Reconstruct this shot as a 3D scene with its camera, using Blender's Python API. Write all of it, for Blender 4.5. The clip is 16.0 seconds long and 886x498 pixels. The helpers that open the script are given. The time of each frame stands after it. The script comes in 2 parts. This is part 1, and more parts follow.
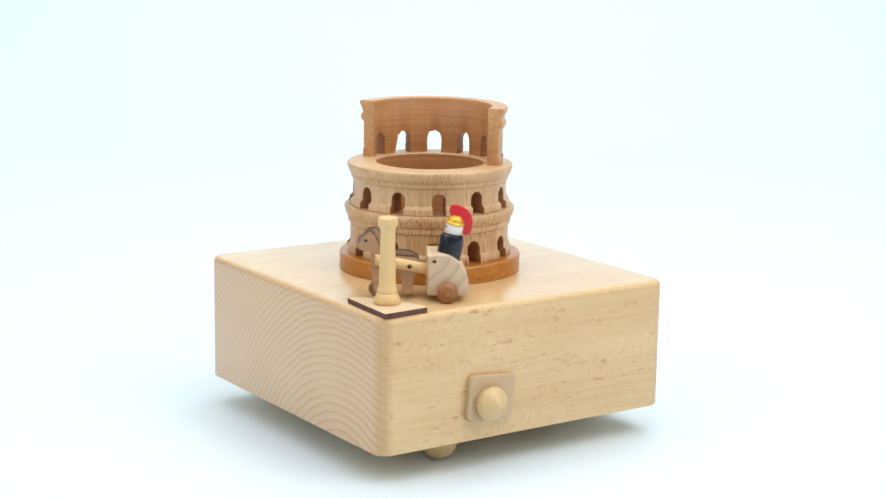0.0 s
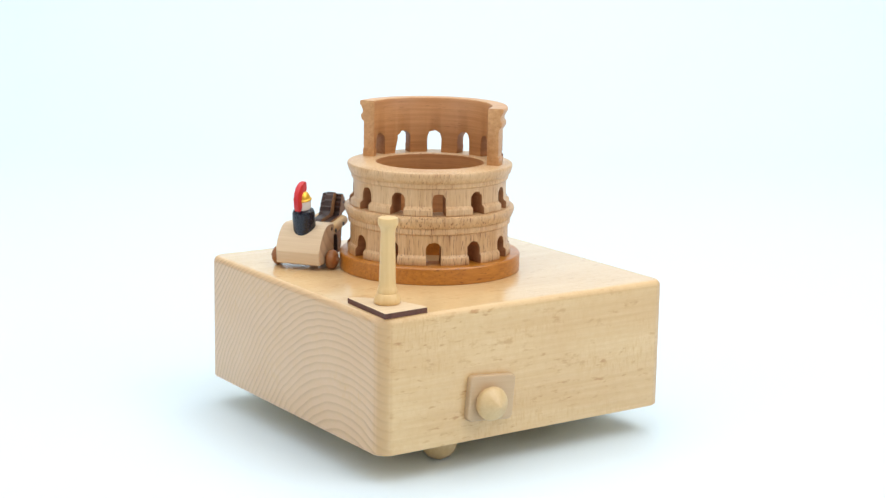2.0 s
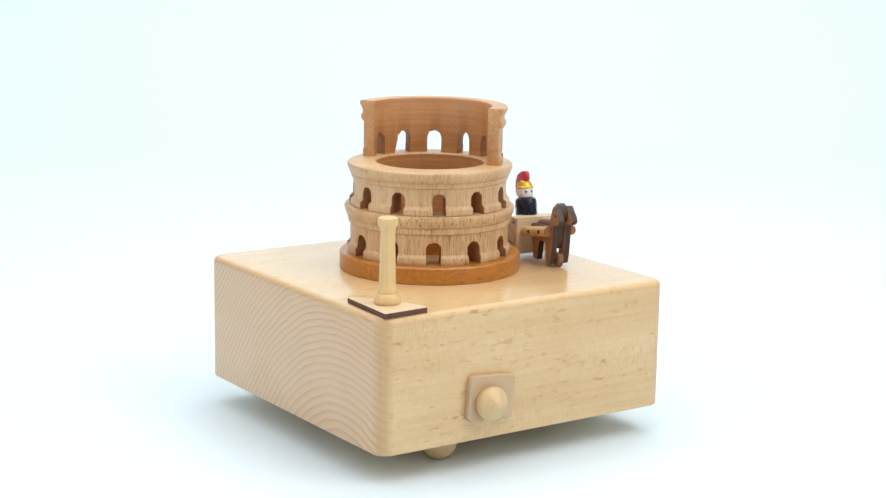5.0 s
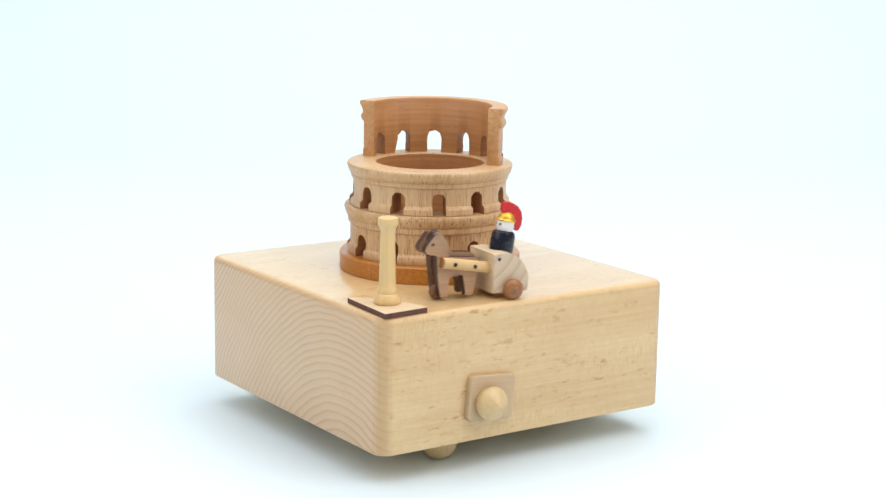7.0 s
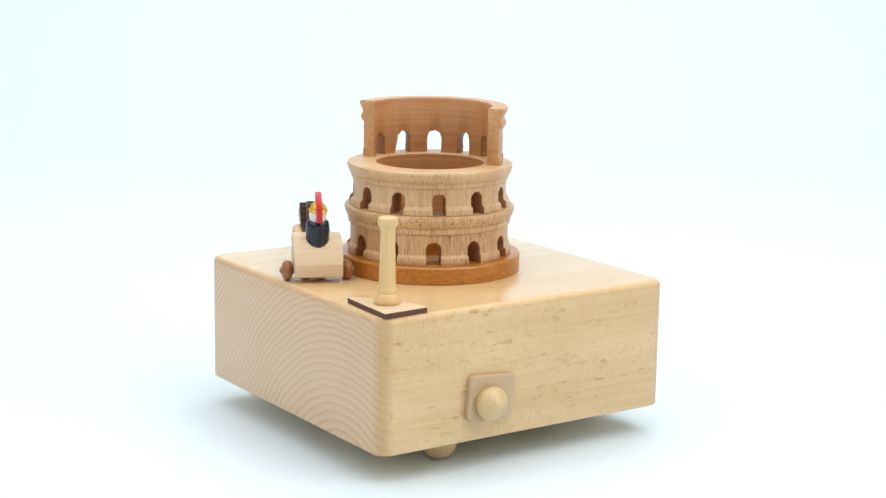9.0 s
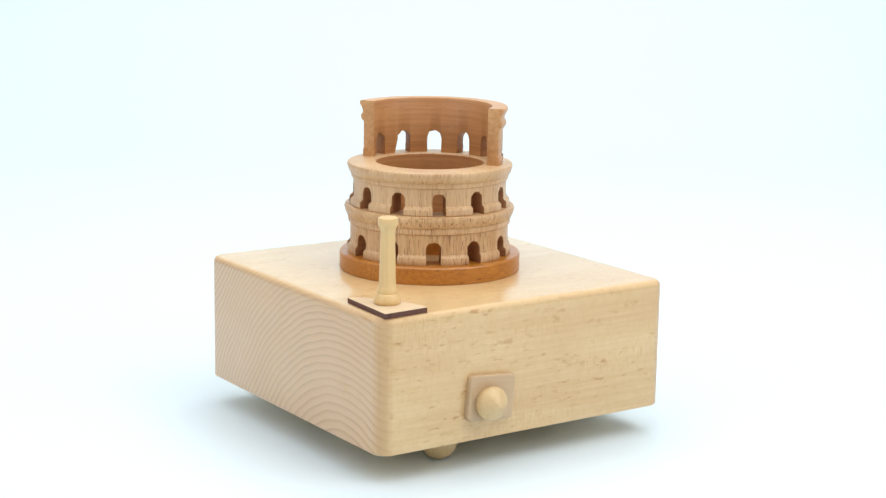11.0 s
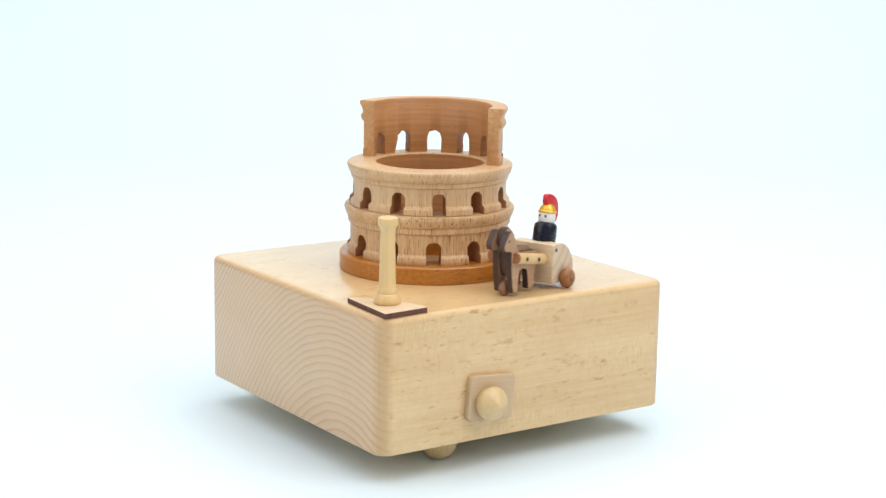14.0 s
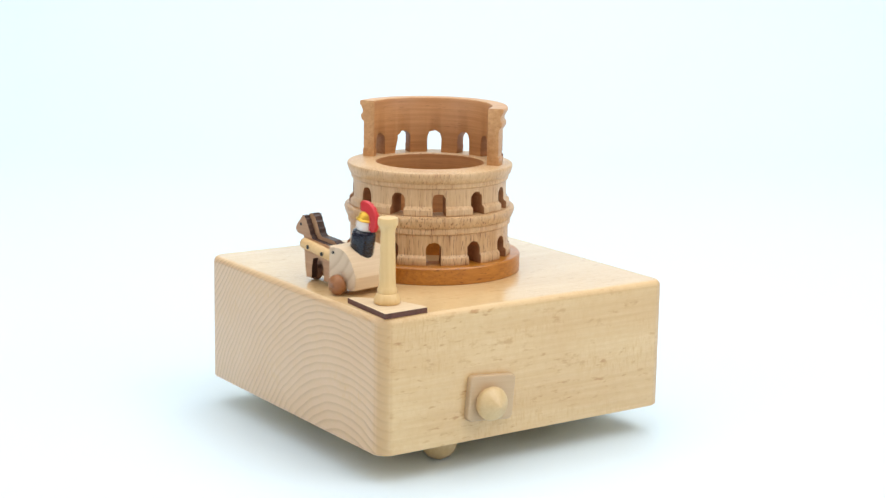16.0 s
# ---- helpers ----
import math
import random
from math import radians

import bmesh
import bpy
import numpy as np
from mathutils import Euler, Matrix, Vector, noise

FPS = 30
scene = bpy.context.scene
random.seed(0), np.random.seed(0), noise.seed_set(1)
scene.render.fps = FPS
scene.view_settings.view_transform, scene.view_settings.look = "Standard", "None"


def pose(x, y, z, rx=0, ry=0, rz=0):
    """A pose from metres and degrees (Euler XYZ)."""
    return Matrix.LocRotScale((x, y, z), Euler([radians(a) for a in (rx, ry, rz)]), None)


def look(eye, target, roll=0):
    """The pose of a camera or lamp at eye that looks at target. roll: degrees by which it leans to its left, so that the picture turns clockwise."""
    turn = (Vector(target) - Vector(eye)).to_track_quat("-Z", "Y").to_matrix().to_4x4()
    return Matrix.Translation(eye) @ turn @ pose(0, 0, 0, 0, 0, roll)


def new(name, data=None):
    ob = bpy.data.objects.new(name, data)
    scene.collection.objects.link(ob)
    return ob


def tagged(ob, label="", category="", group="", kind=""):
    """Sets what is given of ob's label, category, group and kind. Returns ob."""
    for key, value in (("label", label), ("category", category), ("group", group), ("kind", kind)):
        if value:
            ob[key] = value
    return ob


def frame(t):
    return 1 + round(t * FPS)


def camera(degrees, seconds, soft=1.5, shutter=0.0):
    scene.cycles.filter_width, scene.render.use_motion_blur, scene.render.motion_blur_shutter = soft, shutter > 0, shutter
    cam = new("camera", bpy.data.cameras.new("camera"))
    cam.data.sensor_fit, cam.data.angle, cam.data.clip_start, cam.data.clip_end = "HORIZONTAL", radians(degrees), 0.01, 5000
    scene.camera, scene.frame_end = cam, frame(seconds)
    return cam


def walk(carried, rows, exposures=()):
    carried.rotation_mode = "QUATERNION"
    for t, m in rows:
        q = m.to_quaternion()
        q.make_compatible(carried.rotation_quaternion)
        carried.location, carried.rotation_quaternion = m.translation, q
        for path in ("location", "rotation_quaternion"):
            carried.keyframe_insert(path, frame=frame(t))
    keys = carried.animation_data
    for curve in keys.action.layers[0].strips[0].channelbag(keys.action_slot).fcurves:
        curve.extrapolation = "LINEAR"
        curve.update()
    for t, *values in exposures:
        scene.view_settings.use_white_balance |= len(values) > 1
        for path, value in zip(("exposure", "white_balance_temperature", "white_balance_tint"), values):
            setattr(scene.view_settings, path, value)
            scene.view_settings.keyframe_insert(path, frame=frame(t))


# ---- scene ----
# All lengths below are in millimetres unless they are handed to the helpers; MM turns them into metres.
MM = 0.001
GAP = 9.85                   # clearance under the box
BOX_W, BOX_H = 116.6, 44.76   # side and height of the box
DECK = GAP + BOX_H            # height of the box's top
AXIS = (-0.24, 1.13)          # centre of the amphitheatre on the deck
HALF = BOX_W / 2

# ---- camera ----
EYE = (-0.34570, -0.50877, 0.18660)
AIM = (-0.34570 + 0.55576, -0.50877 + 0.80691, 0.18660 - 0.20007)
cam = camera(28.007, 16.0, soft=1.4, shutter=0.5)
walk(cam, [(0.0, look(EYE, AIM, 0.974)), (16.0, look(EYE, AIM, 0.974))])

# ---- light: a white photo studio with soft boxes ----
world = bpy.data.worlds.new("studio")
scene.world = world
world.use_nodes = True
world.node_tree.nodes["Background"].inputs["Color"].default_value = (1.02, 0.955, 1.06, 1)
world.node_tree.nodes["Background"].inputs["Strength"].default_value = 0.25


def softbox(name, eye, target, size, watts, colour=(1, 1, 1)):
    data = bpy.data.lights.new(name, "AREA")
    data.shape, data.size, data.energy, data.color = "SQUARE", size, watts, colour
    ob = new(name, data)
    ob.matrix_world = look(eye, target)
    return ob


softbox("softbox_overhead", (-0.05, -0.12, 1.0), (0, 0, 0.05), 1.3, 8.6, (0.965, 1.0, 1.01))
softbox("softbox_right", (0.40, -0.82, 0.88), (0, 0, 0.05), 1.0, 6.9, (1.0, 0.98, 0.95))
softbox("softbox_left", (-0.98, 0.12, 0.72), (0, 0, 0.05), 1.0, 4.1, (1.0, 0.98, 0.96))
softbox("softbox_backdrop", (0.40, 0.58, 1.0), (0.54, 0.78, 0.0), 1.1, 5.2, (0.92, 1.0, 1.02))


# ---- materials ----
def srgb(r, g, b):
    return tuple(((c / 255 + 0.055) / 1.055) ** 2.4 if c > 10 else c / 255 / 12.92 for c in (r, g, b)) + (1,)


def material(name):
    m = bpy.data.materials.new(name)
    m.use_nodes = True
    return m, m.node_tree, m.node_tree.nodes["Principled BSDF"]


def maths(tree, op, a, b=None, clamp=False):
    n = tree.nodes.new("ShaderNodeMath")
    n.operation, n.use_clamp = op, clamp
    for i, x in enumerate((a, b)):
        if x is None:
            continue
        if isinstance(x, (int, float)):
            n.inputs[i].default_value = x
        else:
            tree.links.new(x, n.inputs[i])
    return n.outputs[0]


def ramp(tree, source, *stops):
    n = tree.nodes.new("ShaderNodeValToRGB")
    while len(n.color_ramp.elements) < len(stops):
        n.color_ramp.elements.new(0.5)
    for e, (p, c) in zip(n.color_ramp.elements, stops):
        e.position, e.color = p, (c, c, c, 1) if isinstance(c, (int, float)) else c
    tree.links.new(source, n.inputs[0])
    return n.outputs[0]


def blend(tree, factor, a, b, mode="MIX"):
    n = tree.nodes.new("ShaderNodeMix")
    n.data_type, n.blend_type = "RGBA", mode
    for i, x in ((0, factor), (6, a), (7, b)):
        if isinstance(x, (int, float, tuple)):
            n.inputs[i].default_value = x
        else:
            tree.links.new(x, n.inputs[i])
    return n.outputs[2]


def scaled(tree, source, sx, sy, sz, offset=(0, 0, 0)):
    n = tree.nodes.new("ShaderNodeMapping")
    n.inputs["Scale"].default_value = (sx, sy, sz)
    n.inputs["Location"].default_value = offset
    tree.links.new(source, n.inputs[0])
    return n.outputs[0]


def noise_of(tree, source, scale=1.0, detail=3.0, rough=0.55):
    n = tree.nodes.new("ShaderNodeTexNoise")
    n.inputs["Scale"].default_value, n.inputs["Detail"].default_value, n.inputs["Roughness"].default_value = scale, detail, rough
    tree.links.new(source, n.inputs["Vector"])
    return n.outputs["Fac"]


def wood(name, light, dark, grain="x", fleck=None, fleck_amount=0.0, fleck_len=5.0, fleck_wide=0.8, rings=None, ring_colour=None,
         streak=0.5, rough=0.42, coat=0.25, bump=0.15, sheen=0.25, hatch=0.0, mottle=0.0, fleck_cut=0.62, fleck_detail=2.0, gate_floor=0.1):
    """A sanded, varnished wood in millimetres of its object: streaks along the grain, broad tone shifts, flecks, rings on the end grain."""
    m, t, p = material(name)
    co = t.nodes.new("ShaderNodeTexCoord")
    mm = scaled(t, co.outputs["Object"], 1000, 1000, 1000)
    axis = "xyzr".index(grain)
    run = (0, 1) if grain == "r" else (axis,)

    def stretch(along, across, offset=(0, 0, 0)):
        return scaled(t, mm, *[along if i in run else across for i in range(3)], offset)

    streaks = noise_of(t, stretch(0.03, 0.9), 1.0, 5.0, 0.6)
    fine = noise_of(t, stretch(0.25, 4.0), 1.0, 3.0, 0.6)
    broad = noise_of(t, stretch(0.012, 0.05, (3, 7, 1)), 1.0, 2.0)
    tone = maths(t, "ADD", maths(t, "MULTIPLY", ramp(t, streaks, (0.32, 0.0), (0.7, 1.0)), streak),
                 maths(t, "MULTIPLY", ramp(t, broad, (0.35, 0.0), (0.65, 1.0)), 0.45), True)
    colour = blend(t, tone, light, dark)
    colour = blend(t, maths(t, "MULTIPLY", ramp(t, fine, (0.45, 0.0), (0.75, 1.0)), 0.22), colour, dark)
    height = fine
    if rings:
        a0, b0, gap = rings
        sep = t.nodes.new("ShaderNodeSeparateXYZ")
        t.links.new(mm, sep.inputs[0])
        others = [i for i in range(3) if i != axis]
        u = maths(t, "SUBTRACT", sep.outputs[others[0]], a0)
        w = maths(t, "SUBTRACT", sep.outputs[others[1]], b0)
        radius = maths(t, "SQRT", maths(t, "ADD", maths(t, "MULTIPLY", u, u), maths(t, "MULTIPLY", w, w)))
        wob = noise_of(t, stretch(0.004, 0.035), 1.0, 2.0)
        wob2 = noise_of(t, stretch(0.01, 0.25, (5, 2, 9)), 1.0, 2.0)
        radius = maths(t, "ADD", radius, maths(t, "ADD", maths(t, "MULTIPLY", wob, 5.0), maths(t, "MULTIPLY", wob2, 0.35)))
        saw = maths(t, "FRACT", maths(t, "DIVIDE", maths(t, "POWER", radius, 1.5), gap * 15.0))  # rings crowd outwards
        line = ramp(t, saw, (0.0, 0.05), (0.5, 0.22), (0.85, 1.0), (1.0, 0.05))
        normal = t.nodes.new("ShaderNodeSeparateXYZ")
        t.links.new(co.outputs["Normal"], normal.inputs[0])
        end = maths(t, "POWER", maths(t, "ABSOLUTE", normal.outputs[axis]), 1.5)
        patchy = ramp(t, noise_of(t, stretch(0.01, 0.05, (4, 4, 4)), 1.0, 3.0), (0.3, 0.55), (0.7, 1.0))
        amount = maths(t, "MULTIPLY", maths(t, "ADD", maths(t, "MULTIPLY", end, 0.62), 0.06), patchy)
        colour = blend(t, maths(t, "MULTIPLY", end, 0.8), colour, ring_colour[0])
        colour = blend(t, maths(t, "MULTIPLY", line, amount), colour, ring_colour[1])
        # rounded-over edges are sanded through the gloss
        flat = maths(t, "MAXIMUM", maths(t, "MAXIMUM", maths(t, "ABSOLUTE", normal.outputs[0]), maths(t, "ABSOLUTE", normal.outputs[1])), maths(t, "ABSOLUTE", normal.outputs[2]))
        t.links.new(ramp(t, flat, (0.9, 0.5), (0.998, sheen)), p.inputs["Coat Roughness"])
        t.links.new(ramp(t, flat, (0.9, 0.6), (0.998, rough)), p.inputs["Roughness"])
        # browner where the end grain rounds over into the long grain
        corner = maths(t, "MULTIPLY", maths(t, "ABSOLUTE", normal.outputs[others[0]]), maths(t, "ABSOLUTE", normal.outputs[axis]))
        edge_tone = maths(t, "MULTIPLY", ramp(t, corner, (0.12, 0.0), (0.45, 1.0)), maths(t, "MULTIPLY", patchy, 0.5))
        colour = blend(t, edge_tone, colour, tuple(c * 0.8 for c in dark[:3]) + (1,))
    if fleck:
        spots = noise_of(t, stretch(1.0 / fleck_len, 1.0 / fleck_wide, (11, 4, 6)), 1.0, fleck_detail, 0.5)
        gate = noise_of(t, stretch(0.03, 0.06, (1, 8, 2)), 1.0, 1.0)
        spots = maths(t, "MULTIPLY", ramp(t, spots, (fleck_cut, 0.0), (fleck_cut + 0.13, 1.0)), ramp(t, gate, (0.42, gate_floor), (0.66, 1.0)))
        amount = maths(t, "MULTIPLY", spots, fleck_amount)
        if rings:  # flecks show on the long grain only
            amount = maths(t, "MULTIPLY", amount, maths(t, "SUBTRACT", 1.0, end, True))
        colour = blend(t, amount, colour, fleck)
    if hatch:
        strokes = noise_of(t, scaled(t, mm, 1.3, 1.3, 0.3, (2, 5, 3)), 1.0, 2.0, 0.6)
        patch = noise_of(t, scaled(t, mm, 0.035, 0.035, 0.07, (9, 1, 4)), 1.0, 1.0)
        strokes = maths(t, "MULTIPLY", ramp(t, strokes, (0.5, 0.0), (0.72, 1.0)), ramp(t, patch, (0.48, 0.0), (0.62, 1.0)))
        colour = blend(t, maths(t, "MULTIPLY", strokes, hatch), colour, dark)
    if mottle:
        # short cross-grain figure and a few larger sap stains
        figure = noise_of(t, scaled(t, mm, 0.55, 0.3, 0.3, (7, 3, 5)), 1.0, 4.0, 0.65)
        colour = blend(t, maths(t, "MULTIPLY", ramp(t, figure, (0.42, 0.0), (0.68, 1.0)), mottle * 0.6), colour, dark)
        stain = noise_of(t, stretch(0.13, 0.3, (2.4, 6, 13)), 1.0, 3.0, 0.6)
        stain = maths(t, "MULTIPLY", ramp(t, stain, (0.61, 0.0), (0.72, 1.0)), mottle * 0.9)
        colour = blend(t, maths(t, "MULTIPLY", stain, maths(t, "SUBTRACT", 1.0, end, True)) if rings else stain, colour, fleck)
    t.links.new(colour, p.inputs["Base Color"])
    p.inputs["Roughness"].default_value = rough
    p.inputs["Coat Weight"].default_value, p.inputs["Coat Roughness"].default_value = coat, sheen
    rise = t.nodes.new("ShaderNodeBump")
    rise.inputs["Strength"].default_value, rise.inputs["Distance"].default_value = bump, 0.0001
    t.links.new(height, rise.inputs["Height"])
    t.links.new(rise.outputs[0], p.inputs["Normal"])
    return m


def paint(name, colour, rough=0.3, metal=0.0, wear=0.12):
    m, t, p = material(name)
    co = t.nodes.new("ShaderNodeTexCoord")
    mm = scaled(t, co.outputs["Object"], 1000, 1000, 1000)
    n = noise_of(t, mm, 0.5, 4.0)
    dark = tuple(c * 0.7 for c in colour[:3]) + (1,)
    t.links.new(blend(t, maths(t, "MULTIPLY", n, wear * 2), colour, dark), p.inputs["Base Color"])
    t.links.new(ramp(t, noise_of(t, mm, 1.3, 2.0), (0.3, rough * 0.8), (0.7, min(1.0, rough * 1.3))), p.inputs["Roughness"])
    p.inputs["Metallic"].default_value = metal
    rise = t.nodes.new("ShaderNodeBump")
    rise.inputs["Strength"].default_value, rise.inputs["Distance"].default_value = 0.2, 0.0001
    t.links.new(n, rise.inputs["Height"])
    t.links.new(rise.outputs[0], p.inputs["Normal"])
    return m


BEECH = wood("beech", srgb(231, 202, 151), srgb(209, 168, 112), "x", srgb(180, 124, 66), 0.75, 4.2, 1.4,
             (-36.0, -32.0, 1.9), (srgb(216, 180, 139), srgb(166, 126, 90)), 0.36, 0.36, 0.75, sheen=0.15, hatch=0.8, mottle=0.5)
BEECH_PALE = wood("beech_pale", srgb(226, 193, 147), srgb(192, 150, 103), "z", srgb(146, 96, 58), 0.8, 4.0, 0.4, fleck_cut=0.57, fleck_detail=1.2, gate_floor=0.4, streak=0.6, rough=0.45, coat=0.2, bump=0.7)
BEECH_TIER = wood("beech_tier", srgb(225, 190, 143), srgb(186, 143, 95), "z", srgb(118, 70, 38), 1.0, 4.4, 0.42, fleck_cut=0.57, fleck_detail=1.2, gate_floor=0.5, streak=0.6, rough=0.45, coat=0.15, bump=0.7)
# Turned grooves, with the well's warm shade put into a darker orange.
BEECH_INNER_SHADE = wood("beech_inner_shade", srgb(204, 150, 97), srgb(178, 123, 74), "r", srgb(122, 70, 38), 0.5, 4.0, 0.5, streak=0.75, rough=0.45, coat=0.15, bump=0.6)
BEECH_RING = wood("beech_ring", srgb(216, 168, 114), srgb(188, 135, 82), "x", srgb(130, 80, 45), 0.5, 3.0, 0.5, streak=0.75, rough=0.45, coat=0.15, bump=0.6)
BEECH_CUT = wood("beech_cut", srgb(184, 134, 90), srgb(150, 100, 62), "x", srgb(104, 62, 36), 0.6, 2.0, 0.5, streak=0.6, rough=0.55, coat=0.05, bump=0.3)
CHERRY = wood("stained_disc_wood", srgb(203, 136, 51), srgb(174, 108, 34), "x", srgb(104, 56, 22), 0.8, 3.4, 0.6, streak=0.85, rough=0.36, coat=0.3, fleck_cut=0.58, gate_floor=0.4)
MAPLE = wood("maple", srgb(234, 201, 143), srgb(216, 178, 118), "z", streak=0.4, rough=0.42, coat=0.15)
KNOB_WOOD = wood("knob_wood", srgb(224, 196, 146), srgb(204, 172, 122), "z", srgb(150, 108, 66), 0.55, 2.5, 0.7, streak=0.5)
PLATE_WOOD = wood("plate_wood", srgb(207, 179, 142), srgb(190, 161, 124), "x", streak=0.5, rough=0.5, coat=0.1)
PLY = wood("plywood", srgb(226, 204, 170), srgb(208, 180, 140), "x", streak=0.4, rough=0.55, coat=0.0)
BURNT = wood("burnt_edge", srgb(112, 68, 50), srgb(72, 40, 31), "z", srgb(190, 150, 116), 0.6, 1.0, 0.6, streak=0.6, rough=0.6, coat=0.0)
HORSE_WOOD = wood("horse_wood", srgb(196, 158, 121), srgb(160, 120, 88), "x", streak=0.5, rough=0.5, coat=0.05)
# HORSE_WOOD with the inner horse's shade put into it; axle brown too.
HORSE_SHADE_AXLE = wood("horse_shade_axle_wood", srgb(172, 130, 98), srgb(132, 94, 68), "x", streak=0.6, rough=0.5, coat=0.05)
HORSE_DARK = wood("horse_dark_wood", srgb(76, 49, 39), srgb(36, 24, 20), "z", streak=0.7, rough=0.5, coat=0.1)
CART_WOOD = wood("cart_wood", srgb(232, 208, 172), srgb(208, 180, 144), "y", rings=(16.0, 24.0, 1.8), ring_colour=(srgb(214, 192, 164), srgb(172, 142, 112)), streak=0.5, rough=0.5, coat=0.05)
DOWEL_WOOD = wood("dowel_wood", srgb(226, 192, 138), srgb(206, 168, 112), "x", streak=0.6, rough=0.45, coat=0.1)
WHEEL_WOOD = wood("wheel_wood", srgb(172, 113, 62), srgb(134, 82, 42), "y", streak=0.6, rough=0.42, coat=0.2)
ROLLER_WOOD = wood("roller_wood", srgb(164, 124, 94), srgb(120, 84, 60), "y", streak=0.7, rough=0.5, coat=0.05)
NAVY = paint("navy_paint", srgb(20, 25, 40), 0.24)
WHITE = paint("white_paint", srgb(238, 232, 226), 0.35)
GOLD = paint("gold_paint", srgb(232, 186, 66), 0.32, 0.55)
RED = paint("red_paint", srgb(206, 38, 44), 0.4)
BLACK = paint("black_paint", srgb(24, 20, 20), 0.4)


def sweep_material():
    m, t, p = material("white_sweep")
    co = t.nodes.new("ShaderNodeTexCoord")
    n = noise_of(t, co.outputs["Object"], 3.0, 3.0)
    t.links.new(blend(t, n, (0.721, 0.828, 0.874, 1), (0.736, 0.843, 0.889, 1)), p.inputs["Base Color"])
    p.inputs["Roughness"].default_value = 0.6
    p.inputs["Specular IOR Level"].default_value = 0.3
    return m


SWEEP = sweep_material()


# ---- mesh helpers ----
def finish(bm, name, mats, smooth=35):
    for v in bm.verts:
        v.co *= MM
    bmesh.ops.recalc_face_normals(bm, faces=bm.faces)
    me = bpy.data.meshes.new(name)
    bm.to_mesh(me)
    bm.free()
    for m in mats if isinstance(mats, (list, tuple)) else [mats]:
        me.materials.append(m)
    if smooth:
        me.shade_smooth()
        me.set_sharp_from_angle(angle=radians(smooth))
    return me


def part(name, bm, mats, parent, label="", at=(0, 0, 0), turn=(0, 0, 0), smooth=35):
    ob = new(name, finish(bm, name, mats, smooth))
    ob.parent = parent
    ob.matrix_basis = pose(*[c * MM for c in at], *turn)
    return tagged(ob, label) if label else ob


def thing(name, label, category, at=(0, 0, 0), group=""):
    ob = new(name)
    ob.empty_display_size = 0.01
    ob.matrix_basis = pose(*[c * MM for c in at])
    return tagged(ob, label, category, group, "thing")


def lathe(profile, segments=96, start=0.0, stop=360.0, closed=True):
    """Turn a profile of (radius, height) round the z axis; a closed profile is a ring, an open one starts and ends on the axis."""
    bm = bmesh.new()
    full = stop - start >= 359.9
    steps = segments if full else segments + 1
    rows = []
    for i in range(steps):
        a = radians(start + (stop - start) * i / segments)
        rows.append([bm.verts.new((r * math.cos(a), r * math.sin(a), z)) for r, z in profile])
    n = len(profile)
    for i in range(segments):
        one, two = rows[i], rows[(i + 1) % steps]
        for k in range(n if closed else n - 1):
            j = (k + 1) % n
            bm.faces.new((one[k], two[k], two[j], one[j]))
    if not full:
        bm.faces.new(rows[0])
        bm.faces.new(list(reversed(rows[-1])))
    bmesh.ops.remove_doubles(bm, verts=bm.verts, dist=1e-4)
    bmesh.ops.dissolve_degenerate(bm, dist=1e-4, edges=bm.edges)
    return bm


def prism(outline, y0, y1, bevel=0.0, segments=2):
    """An outline of (x, z), given thickness along y."""
    bm = bmesh.new()
    a = [bm.verts.new((x, y0, z)) for x, z in outline]
    b = [bm.verts.new((x, y1, z)) for x, z in outline]
    bm.faces.new(a)
    bm.faces.new(list(reversed(b)))
    for i in range(len(a)):
        j = (i + 1) % len(a)
        bm.faces.new((a[i], b[i], b[j], a[j]))
    if bevel:
        edges = [e for e in bm.edges if len({v.co.y for v in e.verts}) == 1]
        bmesh.ops.bevel(bm, geom=edges, offset=bevel, segments=segments, affect="EDGES", profile=0.5)
    return bm


def rounded_box(sx, sy, sz, upright, rim, under=None):
    """A block with rounded upright edges, a rounded rim and a lower edge of its own rounding, standing on z = 0."""
    bm = bmesh.new()
    bmesh.ops.create_cube(bm, size=1)
    for v in bm.verts:
        v.co = Vector((v.co.x * sx, v.co.y * sy, (v.co.z + 0.5) * sz))
    edges = [e for e in bm.edges if abs(e.verts[0].co.z - e.verts[1].co.z) > 0.1]
    bmesh.ops.bevel(bm, geom=edges, offset=upright, segments=8, affect="EDGES", profile=0.5)
    tops = [e for e in bm.edges if abs(e.verts[0].co.z - e.verts[1].co.z) < 1e-4 and len(e.link_faces) == 2
            and any(abs(f.normal.z) > 0.9 for f in e.link_faces) and any(abs(f.normal.z) < 0.1 for f in e.link_faces)]
    low = [e for e in tops if e.verts[0].co.z < sz / 2]
    high = [e for e in tops if e.verts[0].co.z > sz / 2]
    bmesh.ops.bevel(bm, geom=high, offset=rim, segments=6, affect="EDGES", profile=0.5)
    bmesh.ops.bevel(bm, geom=low, offset=rim if under is None else under, segments=4, affect="EDGES", profile=0.5)
    return bm


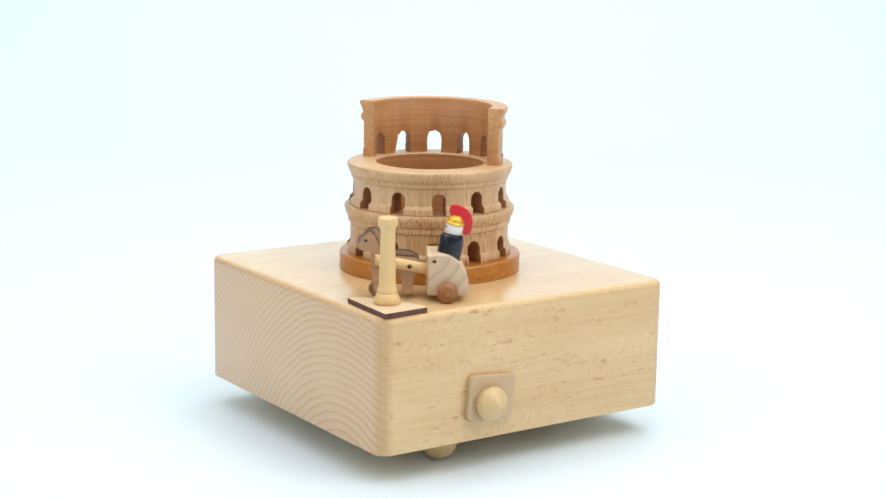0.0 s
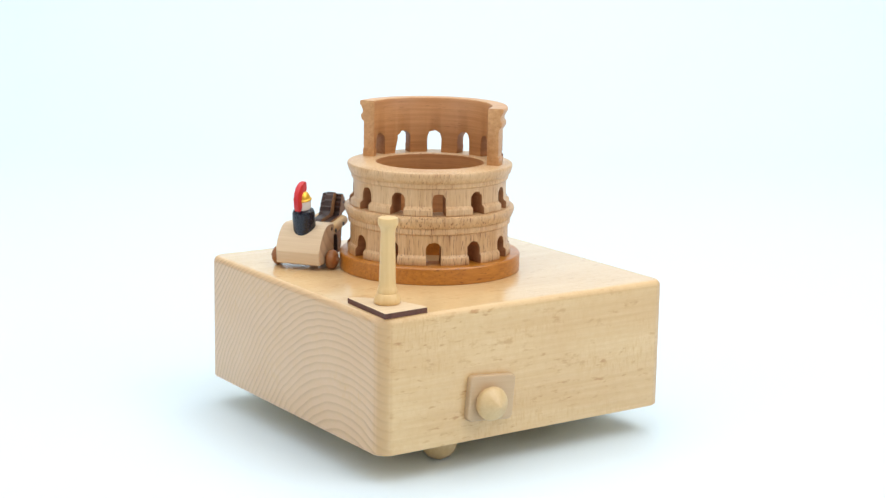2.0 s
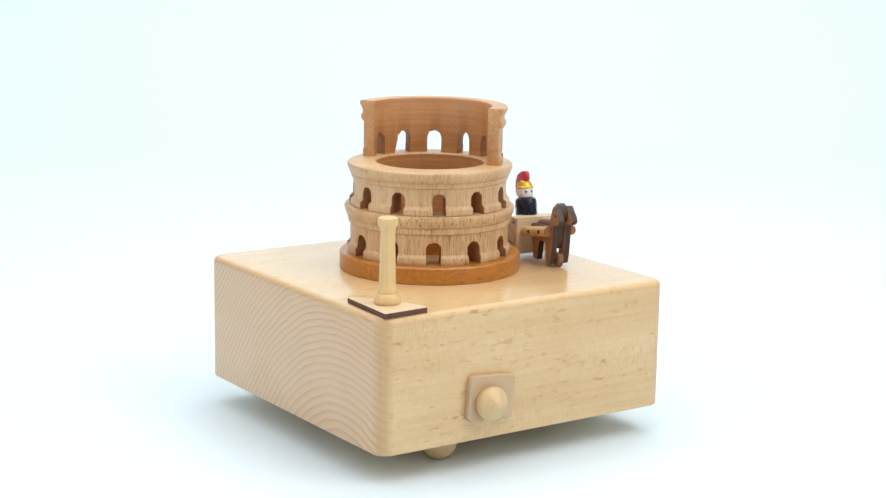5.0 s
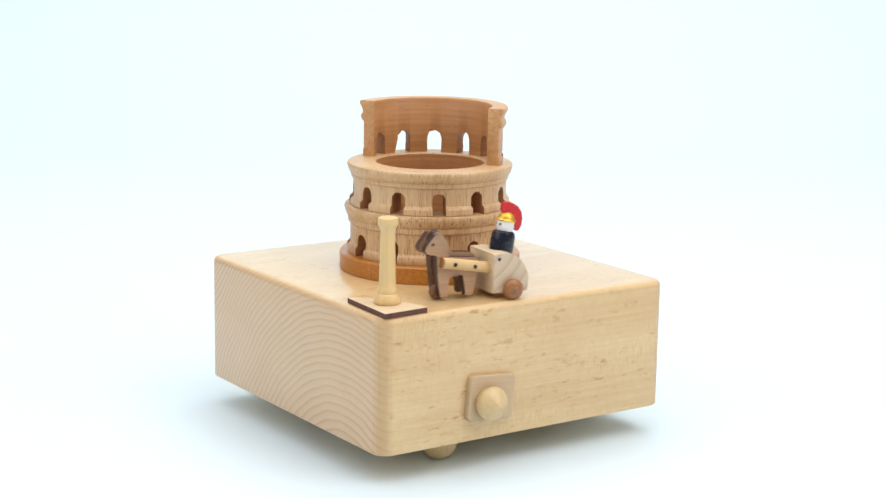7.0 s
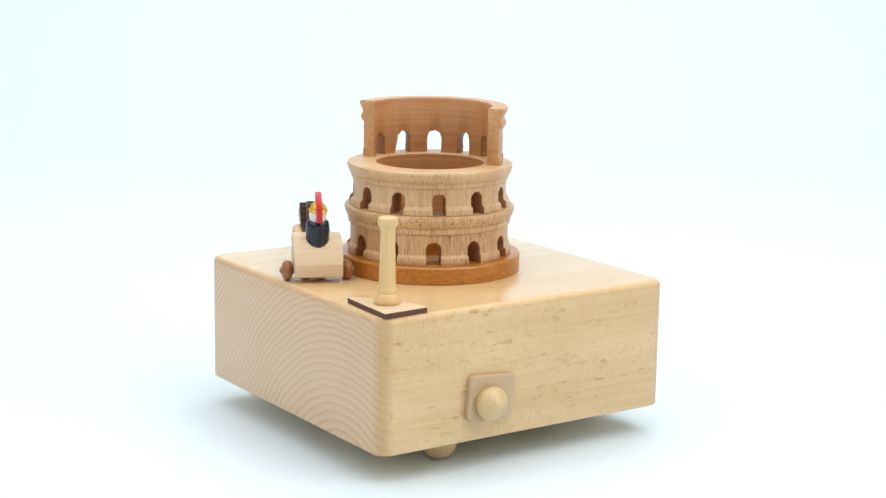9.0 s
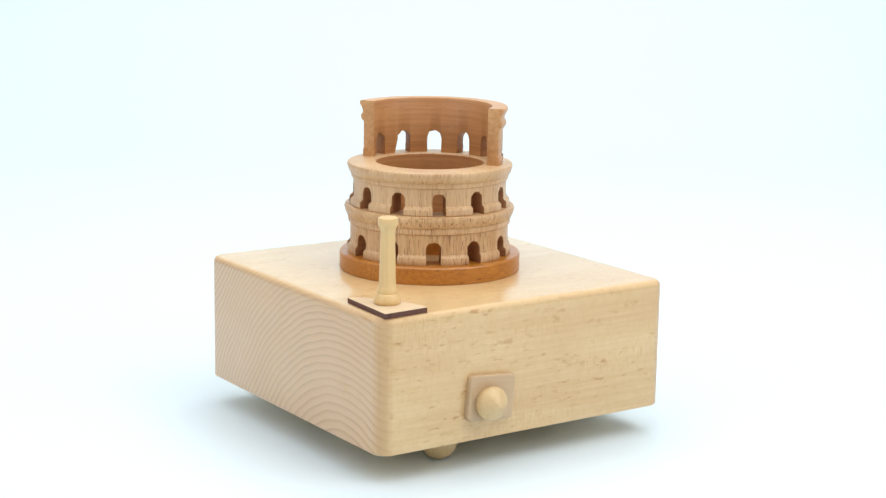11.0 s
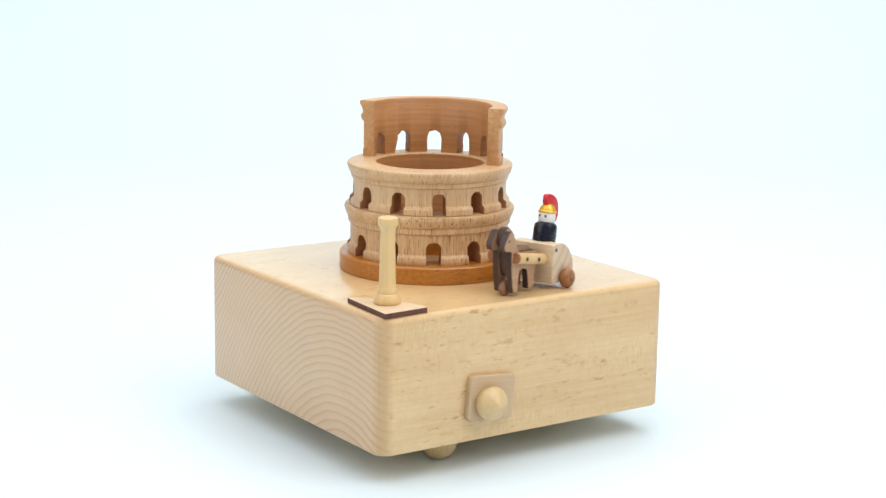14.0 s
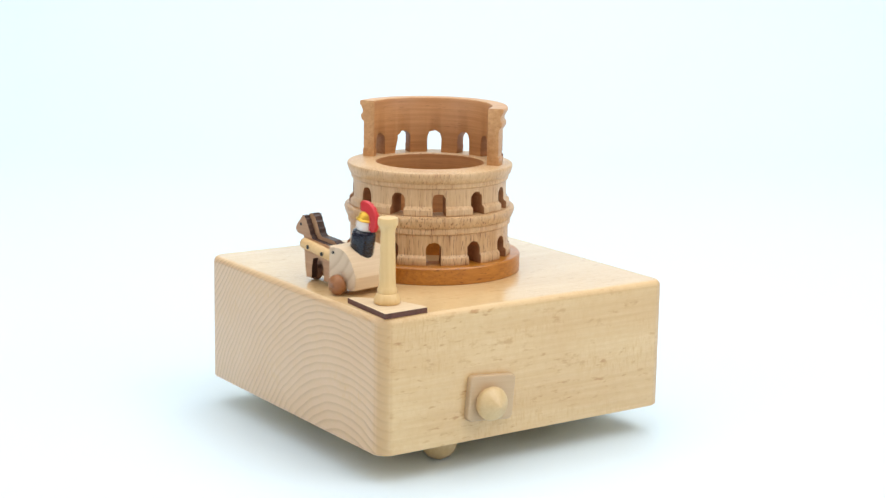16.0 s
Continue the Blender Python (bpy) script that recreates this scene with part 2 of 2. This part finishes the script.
def arch_cutters(angles, inner, outer, width, foot, crown, worn=None):
    """Round-headed bars that point outwards at the given angles, as one bmesh."""
    bm = bmesh.new()
    spring = crown - width / 2
    shape = [(-width / 2, foot)] + [(-width / 2 * math.cos(a), spring + width / 2 * math.sin(a)) for a in np.linspace(0, math.pi, 11)] + [(width / 2, foot)]
    for angle in angles:
        wob = random.uniform(-0.15, 0.15)
        turn = Matrix.Rotation(radians(angle), 3, "Z")
        rough = [(u * (1 + 0.3 * wob) + random.uniform(-0.2, 0.2), z + wob + random.uniform(-0.2, 0.2)) for u, z in shape]
        if angle == worn:
            rough[-1] = (rough[-1][0] + 1.5, rough[-1][1])
        a = [bm.verts.new(turn @ Vector((inner, u, z))) for u, z in rough]
        b = [bm.verts.new(turn @ Vector((outer, u, z))) for u, z in rough]
        bm.faces.new(a)
        bm.faces.new(list(reversed(b)))
        for i in range(len(a)):
            j = (i + 1) % len(a)
            bm.faces.new((a[i], b[i], b[j], a[j]))
    bmesh.ops.recalc_face_normals(bm, faces=bm.faces)
    return bm


def carved(name, bm, cutters, mats, parent, label="", at=(0, 0, 0), well=19.4):
    """A turned part with arches cut through it."""
    ob = part(name, bm, mats, parent, label, at, smooth=0)
    for face in cutters.faces:
        face.material_index = 2
    cut = new("cutter", finish(cutters, "cutter", mats, 0))
    cut.matrix_world = ob.matrix_world
    ob.parent = None
    ob.matrix_basis = Matrix()
    cut.matrix_basis = Matrix()
    mod = ob.modifiers.new("arches", "BOOLEAN")
    mod.operation, mod.object, mod.solver = "DIFFERENCE", cut, "EXACT"
    soft = ob.modifiers.new("edges", "BEVEL")
    soft.width, soft.segments, soft.limit_method, soft.angle_limit = 0.00022, 2, "ANGLE", radians(50)
    bpy.context.view_layer.update()
    me = bpy.data.meshes.new_from_object(ob.evaluated_get(bpy.context.evaluated_depsgraph_get()))
    ob.modifiers.clear()
    ob.data = me
    me.shade_smooth()
    me.set_sharp_from_angle(angle=radians(35))
    # Inward walls of the well get the beech with shade in its colour.
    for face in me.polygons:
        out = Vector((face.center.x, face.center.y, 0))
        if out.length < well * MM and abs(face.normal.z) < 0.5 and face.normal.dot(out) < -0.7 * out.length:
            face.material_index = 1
    bpy.data.objects.remove(cut)
    ob.parent = parent
    ob.matrix_basis = pose(*[c * MM for c in at])
    return ob


# ---- the white sweep: floor that curves up into a back wall ----
def white_sweep():
    bm = bmesh.new()
    line = [(-850, 0), (-400, 0), (0, 0), (600, 0)]
    line += [(600 + 400 * math.sin(a), 400 - 400 * math.cos(a)) for a in np.linspace(0.1, math.pi / 2, 14)] + [(1000, 1000)]
    rows = [[bm.verts.new((x, y, z)) for x in (-900, -400, 0, 400, 900)] for y, z in line]
    for a, b in zip(rows, rows[1:]):
        for i in range(4):
            bm.faces.new((a[i], a[i + 1], b[i + 1], b[i]))
    ob = new("floor", finish(bm, "floor", SWEEP, 60))
    ob.matrix_basis = pose(0, 0, 0, 0, 0, -34.5)
    tagged(ob, "seamless white photo backdrop curving up behind", "backdrop", kind="structure")


white_sweep()


# ---- the music box ----
def music_box():
    box = thing("music_box", "pale beech wooden music box with rounded edges on ball feet", "music box", (0, 0, 0))
    part("body", rounded_box(BOX_W, BOX_W, BOX_H, 5.0, 2.2, 0.6), BEECH, box, "varnished beech block with arched end grain", (0.2, -0.1, GAP))
    ball = [(0, 0), (2.0, 0.25), (3.7, 1.2), (5.2, 2.8), (6.05, 5.0), (6.3, 7.0), (6.0, 9.0), (5.6, GAP + 0.4), (0, GAP + 0.4)]
    for angle in (-119.8, 0.2, 120.2):
        part("foot", lathe(ball, 40, closed=False), KNOB_WOOD, box, "", (49.5 * math.cos(radians(angle)) - 0.45, 49.5 * math.sin(radians(angle)) + 0.3, 0))
    plate = part("knob_plate", rounded_box(18.0, 15.2, 2.6, 1.8, 0.6), PLATE_WOOD, box, "square wooden knob plate with rounded corners",
                 (-16.7, -HALF + 0.2, 24.1), (90, 5, 0))
    tip = [(0, 7.1), (0.4, 7.0), (1.3, 6.5), (2.8, 5.6), (4.2, 4.6), (5.3, 3.6), (5.7, 2.6), (5.5, 1.4), (5.0, 0.5), (4.8, -0.2), (0, -0.2)]
    part("knob", lathe(tip, 48, closed=False), KNOB_WOOD, plate, "turned wooden knob with a blunt tip", (-1.5, -1.3, 2.6))


music_box()


# ---- the amphitheatre ----
def amphitheatre():
    ruin = thing("amphitheatre", "turned beech model of a round arched ruin on a stained disc", "model building", (*AXIS, DECK))
    disc = [(31.5, 0), (31.8, 0.3), (31.85, 5.5), (31.5, 5.95), (31.1, 6.0), (19.2, 6.0), (19.2, 0)]
    part("base_disc", lathe(disc, 128), CHERRY, ruin, "orange-brown stained wooden disc")
    low = [(28.65, 6.0), (28.8, 6.3), (28.8, 8.4), (28.5, 8.9), (28.15, 9.15), (27.85, 9.5), (27.8, 16.3), (28.1, 16.45), (28.5, 16.8), (28.6, 17.5), (28.55, 18.3),
           (28.45, 18.6), (28.8, 18.85), (29.1, 19.2), (29.45, 20.2), (29.8, 21.2), (29.9, 21.9), (29.7, 22.5), (29.2, 22.8), (28.4, 22.85), (18.9, 22.85), (18.9, 6.0)]
    carved("lower_tier", lathe(low, 120), arch_cutters([-120.7 + 30 * k for k in range(12)], 16, 40, 5.0, 4.0, 13.8), [BEECH_TIER, BEECH_INNER_SHADE, BEECH_CUT], ruin,
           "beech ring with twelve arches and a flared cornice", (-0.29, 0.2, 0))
    mid = [(27.9, 22.85), (28.1, 23.1), (28.1, 25.0), (27.8, 25.4), (27.3, 25.7), (26.9, 26.1), (26.85, 31.9), (27.1, 32.05), (27.5, 32.4), (27.6, 33.1), (27.5, 33.6),
           (27.6, 33.8), (28.0, 34.1), (28.35, 34.6), (28.7, 35.6), (28.95, 36.5), (28.95, 37.1), (28.7, 37.5), (28.2, 37.7), (19.3, 37.7), (18.9, 37.3), (18.9, 22.85)]
    carved("middle_tier", lathe(mid, 120), arch_cutters([-117.2 + 30 * k for k in range(12)], 16, 40, 5.0, 21.0, 30.6), [BEECH_PALE, BEECH_INNER_SHADE, BEECH_CUT], ruin,
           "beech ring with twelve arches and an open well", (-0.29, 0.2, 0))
    top = [(25.6, 37.7), (25.7, 40.3), (25.2, 40.9), (25.4, 41.5), (25.4, 50.0), (25.9, 50.5), (26.5, 51.4), (26.5, 52.4), (25.9, 53.2), (25.8, 54.0),
           (26.3, 55.2), (26.95, 56.2), (26.95, 57.1), (26.6, 57.45), (21.6, 57.45), (21.4, 57.15), (21.4, 37.7)]
    carved("broken_ring", lathe(top, 72, -56.5, 124), arch_cutters([52 + 30 * k for k in (-3, -2, -1, 0, 1, 2)], 16, 40, 5.2, 36, 45.6, 82), [BEECH_RING, BEECH_INNER_SHADE, BEECH_CUT], ruin,
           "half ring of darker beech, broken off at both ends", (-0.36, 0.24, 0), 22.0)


amphitheatre()


# ---- the column on its plate ----
def column():
    post = thing("toy_column", "pale turned wooden column on a thin plywood plate", "column", (-47.5, -45.0, DECK))
    outline = [(-8.9, -12.8), (7.4, -11.9), (7.7, -9.7), (4.9, -0.4), (0.2, 6.8), (-5.2, 11.9), (-7.4, 12.0)]
    bm = bmesh.new()
    a = [bm.verts.new((x, y, 0.0)) for x, y in outline]
    b = [bm.verts.new((x, y, 1.7)) for x, y in outline]
    bm.faces.new(a), bm.faces.new(list(reversed(b)))
    for i in range(len(a)):
        j = (i + 1) % len(a)
        f = bm.faces.new((a[i], b[i], b[j], a[j]))
        f.material_index = 1
    part("plate", bm, [PLY, BURNT], post, "thin plywood plate with burnt dark edges", smooth=0)
    shaft = [(0, 1.6), (3.6, 1.6), (4.05, 1.9), (4.28, 2.5), (4.22, 3.1), (3.95, 3.9), (3.6, 4.7), (3.35, 5.05), (3.12, 5.15), (3.2, 5.5), (3.22, 6.0), (3.08, 6.7), (2.86, 7.2), (2.72, 7.5),
             (2.64, 10), (2.5, 17), (2.3, 23.6), (2.28, 24.6), (2.36, 25.4), (2.6, 26.2), (2.95, 26.8), (3.2, 27.2), (3.28, 27.8), (3.26, 28.8), (3.1, 29.4), (2.6, 29.65), (0, 29.7)]
    part("shaft", lathe(shaft, 48, closed=False), MAPLE, post, "pale turned shaft with a moulded base and cap", (-0.55, -0.8, 0))


column()


# ---- the chariot with its team ----
HORSE = [(29.4, 17.2), (28.9, 18.6), (27.4, 20.2), (26.3, 21.2), (25.8, 22.2), (25.1, 22.1), (24.3, 21.3), (23.3, 19.6), (22.5, 17.9), (21.7, 16.0), (20.4, 14.6),
         (14.1, 14.0), (10.6, 13.9), (9.3, 13.3), (8.9, 12.0), (9.9, 9.2), (11.0, 5.4), (11.4, 1.3), (14.4, 1.3), (14.7, 5.2), (15.3, 8.2), (17.8, 8.9), (20.2, 8.2),
         (20.8, 5.2), (20.7, 1.3), (23.5, 1.3), (24.1, 4.4), (24.6, 9.0), (24.9, 13.0), (24.9, 15.4), (26.1, 15.7), (27.4, 15.6), (28.7, 16.1)]
SLIM = [(29.2, 17.4), (28.7, 18.7), (27.4, 20.2), (26.4, 21.3), (25.9, 22.2), (25.2, 22.2), (24.5, 21.2), (23.9, 19.6), (23.4, 17.9), (22.9, 16.0), (21.9, 14.7)] + HORSE[11:]
MIDDLE = [(26.4, 18.4), (26.2, 19.8), (25.6, 21.6), (24.8, 22.6), (23.8, 22.9), (22.6, 22.3), (21.4, 20.6), (20.2, 18.4), (19.4, 16.6), (18.2, 15.5), (15.0, 15.5),
          (11.6, 15.2), (9.6, 13.9), (9.1, 11.0), (9.8, 8.5), (14.0, 7.5), (20.0, 7.0), (22.7, 6.6), (23.8, 9.0), (24.1, 13.0), (24.1, 15.8), (25.6, 16.8)]



def maned(outline, first, last):
    """The outline with small sawn teeth along the neck between two of its corners."""
    out = []
    for i, (x, z) in enumerate(outline):
        out.append((x, z))
        if first <= i < last:
            u, w = outline[i + 1]
            for k in (0.3, 0.8):
                push = 0.5 if k < 0.5 else 0.05
                out.append((x + k * (u - x) - 0.85 * push, z + k * (w - z) + 0.5 * push))
    return out


HORSE, SLIM, MIDDLE = maned(HORSE, 5, 10), maned(SLIM, 5, 10), maned(MIDDLE, 4, 8)


def board(outline, y0, y1):
    bm = prism(outline, y0, y1, 0.12, 1)
    bm.normal_update()
    for f in bm.faces:
        f.material_index = 0 if abs(f.normal.y) > 0.9 else 1
    return bm


def chariot():
    cart = thing("chariot", "small pale wooden chariot drawn by two dark-edged horses", "toy chariot")
    body = [(6.5, 2.0), (6.5, 15.2)] + [(2.0 - 9.52 * math.sin(a), 1.8 + 13.4 * math.cos(a)) for a in np.linspace(0, radians(70), 15)] + [(-6.6, 2.4), (-6.1, 2.0)]
    cart_body = part("cart_body", prism(body, -8.2, 8.2, 0.5, 3), CART_WOOD, cart, "pale block with a rounded back", smooth=14)
    for side in (1, -1):
        part("peg", lathe([(0, -0.3), (0.6, -0.3), (0.6, 0.06), (0.4, 0.12), (0, 0.12)], 16, closed=False), BLACK, cart_body, "", (4.3, 8.2 * side, 13.3), (-90 * side, 0, 0))
        y0, y1 = sorted((1.5 * side, 3.7 * side))
        # side -1, next to the ruin, has its shade in the wood colour
        horse = part("horse", board(HORSE if side > 0 else SLIM, y0, y1), [HORSE_WOOD if side > 0 else HORSE_SHADE_AXLE, HORSE_DARK], cart, "brown wooden horse with dark burnt edges", smooth=25)
        part("eye", lathe([(0, -0.2), (0.5, -0.2), (0.5, 0.08), (0, 0.1)], 12, closed=False), BLACK, horse, "", (26.5, 3.7 * side, 19.1), (-90 * side, 0, 0))
        rod = lathe([(0, -0.2), (1.65, -0.2), (1.82, 0.1), (1.82, 17.6), (1.72, 17.9), (0, 17.9)], 28, closed=False)
        for f in rod.faces:
            f.material_index = 1 if min(v.co.z for v in f.verts) > 17.5 else 0
        shaft = part("shaft", rod, [DOWEL_WOOD, WHEEL_WOOD], cart, "round wooden draught pole", (6.2, 4.65 * side, 10.2), (0, 80.5, 0))
        for along in (6.2, 13.6):
            part("peg", lathe([(0, -0.3), (0.72, -0.3), (0.72, 0.1), (0, 0.12)], 16, closed=False), BLACK, shaft, "", (0, 1.8 * side, along), (-90 * side, 0, 0))
    part("mane_board", board(MIDDLE, -1.45, 1.45), [HORSE_WOOD, HORSE_DARK], cart, "dark middle board with raised manes", smooth=25)
    tyre = [(0, -1.5), (2.2, -1.5), (2.9, -1.2), (3.35, -0.5), (3.45, 0.2), (3.25, 1.0), (2.6, 1.7), (1.6, 2.0), (1.2, 2.1), (1.1, 2.4), (0, 2.45)]
    wheels = []
    for side in (1, -1):
        bm = lathe([(r, z * side) for r, z in tyre], 40, closed=False)
        bmesh.ops.rotate(bm, verts=bm.verts, cent=(0, 0, 0), matrix=Matrix.Rotation(radians(-90), 3, "X"))
        wheels.append(part("wheel", bm, WHEEL_WOOD, cart, "round brown wooden wheel", (0, 10.0 * side, 3.45)))
    roller = lathe([(0, -1.0), (2.2, -1.0), (2.55, -0.8), (2.65, -0.35), (2.35, 0), (2.65, 0.35), (2.55, 0.8), (2.2, 1.0), (0, 1.0)], 32, closed=False)
    bmesh.ops.rotate(roller, verts=roller.verts, cent=(0, 0, 0), matrix=Matrix.Rotation(radians(-90), 3, "X"))
    wheels.append(part("front_roller", roller, ROLLER_WOOD, cart, "small grooved front roller", (22.9, 0, 2.65)))
    axle = lathe([(0, -12.8), (0.6, -12.75), (0.85, -12.5), (0.85, 12.5), (0.6, 12.75), (0, 12.8)], 20, closed=False)
    part("axle", axle, HORSE_SHADE_AXLE, cart, "brown axle pin through both wheels", (0, 0, 3.45), (90, 0, 0))
    pin = lathe([(0, -2.0), (0.6, -2.0), (0.6, 2.0), (0, 2.0)], 12, closed=False)
    part("roller_pin", pin, BLACK, cart, "", (22.9, 0, 2.65), (90, 0, 0))
    return cart, wheels


def peg_doll():
    """One mesh: a plain peg with a head, a helmet and a crest, leaning back a little."""
    bm = bmesh.new()

    def add(piece, index, shift=(0, 0, 0)):
        for f in piece.faces:
            f.material_index = index
        me = bpy.data.meshes.new("piece")
        bmesh.ops.translate(piece, verts=piece.verts, vec=shift)
        piece.to_mesh(me)
        piece.free()
        bm.from_mesh(me)
        bpy.data.meshes.remove(me)

    add(lathe([(0, -2.5), (3.7, -2.5), (3.95, -2.2), (4.0, 4.0), (3.95, 6.0), (3.7, 6.9), (2.9, 7.5), (2.3, 7.7), (0, 7.7)], 40, closed=False), 0)
    add(lathe([(0, 7.4), (2.5, 7.4), (2.85, 8.0), (2.95, 9.2), (2.9, 10.6), (2.6, 11.6), (0, 12.4)], 36, closed=False), 1)
    add(lathe([(0, 10.7), (2.9, 10.7), (3.15, 10.8), (3.3, 11.1), (3.1, 11.45), (2.8, 11.6), (2.65, 12.2), (2.2, 13.1), (1.4, 13.7), (0, 13.9)], 36, closed=False), 2)
    crest = [(1.6, 12.9), (2.6, 14.4), (2.6, 16.2), (2.1, 16.9), (0.6, 17.2), (-1.4, 16.9), (-3.5, 16.0), (-5.0, 14.3), (-5.7, 12.2), (-5.7, 10.0), (-5.2, 8.3), (-4.3, 7.9),
             (-2.8, 8.2), (-2.6, 9.6), (-2.8, 11.2), (-2.4, 12.6), (-1.2, 13.4), (0.4, 13.5)]
    add(prism(crest, -0.95, 0.95, 0.3, 2), 3)
    for y in (1.15, -1.15):
        dot = lathe([(0, -0.2), (0.42, -0.2), (0.42, 0.1), (0, 0.15)], 12, closed=False)
        bmesh.ops.rotate(dot, verts=dot.verts, cent=(0, 0, 0), matrix=Matrix.Rotation(radians(90), 3, "Y"))
        bmesh.ops.rotate(dot, verts=dot.verts, cent=(0, 0, 0), matrix=Matrix.Rotation(radians(23 if y > 0 else -23), 3, "Z"))
        add(dot, 4, (2.66, y, 9.6))
    bmesh.ops.rotate(bm, verts=bm.verts, cent=(0, 0, 0), matrix=Matrix.Rotation(radians(-10), 3, "Y"))
    bmesh.ops.translate(bm, verts=bm.verts, vec=(-0.6, 0, 13.6))
    ob = new("peg_doll", finish(bm, "peg_doll", [NAVY, WHITE, GOLD, RED, BLACK], 35))
    return tagged(ob, "painted wooden peg doll in navy with red crest", "doll", kind="thing")


CHARIOT, WHEELS = chariot()
DOLL = peg_doll()


# the chariot's lap: centre and radius in mm, speed and start in radians, and how it strays from a true circle
LAP = (-1.62963, -2.94594, 44.00163, 0.82886, 4.21238, -0.2055, 0.00797, -0.01626, -0.11434, 0.03672, 0.04985, 0.05153)
# how far it runs ahead of (-) or behind (+) its even pace, in radians
PACE_T = (0, 0.5, 1, 2, 3, 4, 6.3, 7, 7.5, 8, 8.5, 9, 11.5, 12.5, 13, 13.3, 13.6, 14, 14.5, 15, 16)
PACE = (0.021, 0.01, 0.002, -0.0048, 0.008, -0.03, -0.022, -0.0168, -0.0252, -0.026, -0.031, -0.013, 0.0107, -0.033, -0.0385, 0.0209, 0.0159, 0.0174, 0.0163, 0.0178, 0.0128)
# how far its nose swings, in radians
SWING = (0.0636, 0.03, 0.0, -0.045, 0.0079, -0.0129, -0.0507, -0.0049, -0.0144, -0.0198, -0.04, -0.07, -0.0085, -0.025, -0.0179, 0.0319, 0.03, -0.0197, 0.0161, 0.0426, -0.016)


def lap_pose(t):
    """Where the chariot is on its round: the point on the deck under its axle, heading along the lap."""
    a = LAP[4] - LAP[3] * t
    slip = float(np.interp(t, PACE_T, PACE))
    b = a + slip + LAP[6] * math.sin(a) + LAP[7] * math.cos(a) + 0.3 * (LAP[10] * math.sin(2 * a) + LAP[11] * math.cos(2 * a))
    head = a + float(np.interp(t, PACE_T, SWING)) - math.pi / 2 + LAP[5] + LAP[8] * math.sin(a) + LAP[9] * math.cos(a)
    x, y = AXIS[0] + LAP[0] + LAP[2] * math.cos(b), AXIS[1] + LAP[1] + LAP[2] * math.sin(b)
    return pose(x * MM, y * MM, DECK * MM, 0, 0, math.degrees(head))


def motions():
    times = [i * 0.2 for i in range(81)]
    rows = [(t, lap_pose(t)) for t in times]
    walk(CHARIOT, rows)
    walk(DOLL, rows)
    for wheel, speed in zip(WHEELS, (760, 480, 800)):
        home = wheel.matrix_basis.copy()
        walk(wheel, [(i * 0.1, home @ pose(0, 0, 0, 0, (speed * i * 0.1) % 360, 0)) for i in range(161)])


motions()
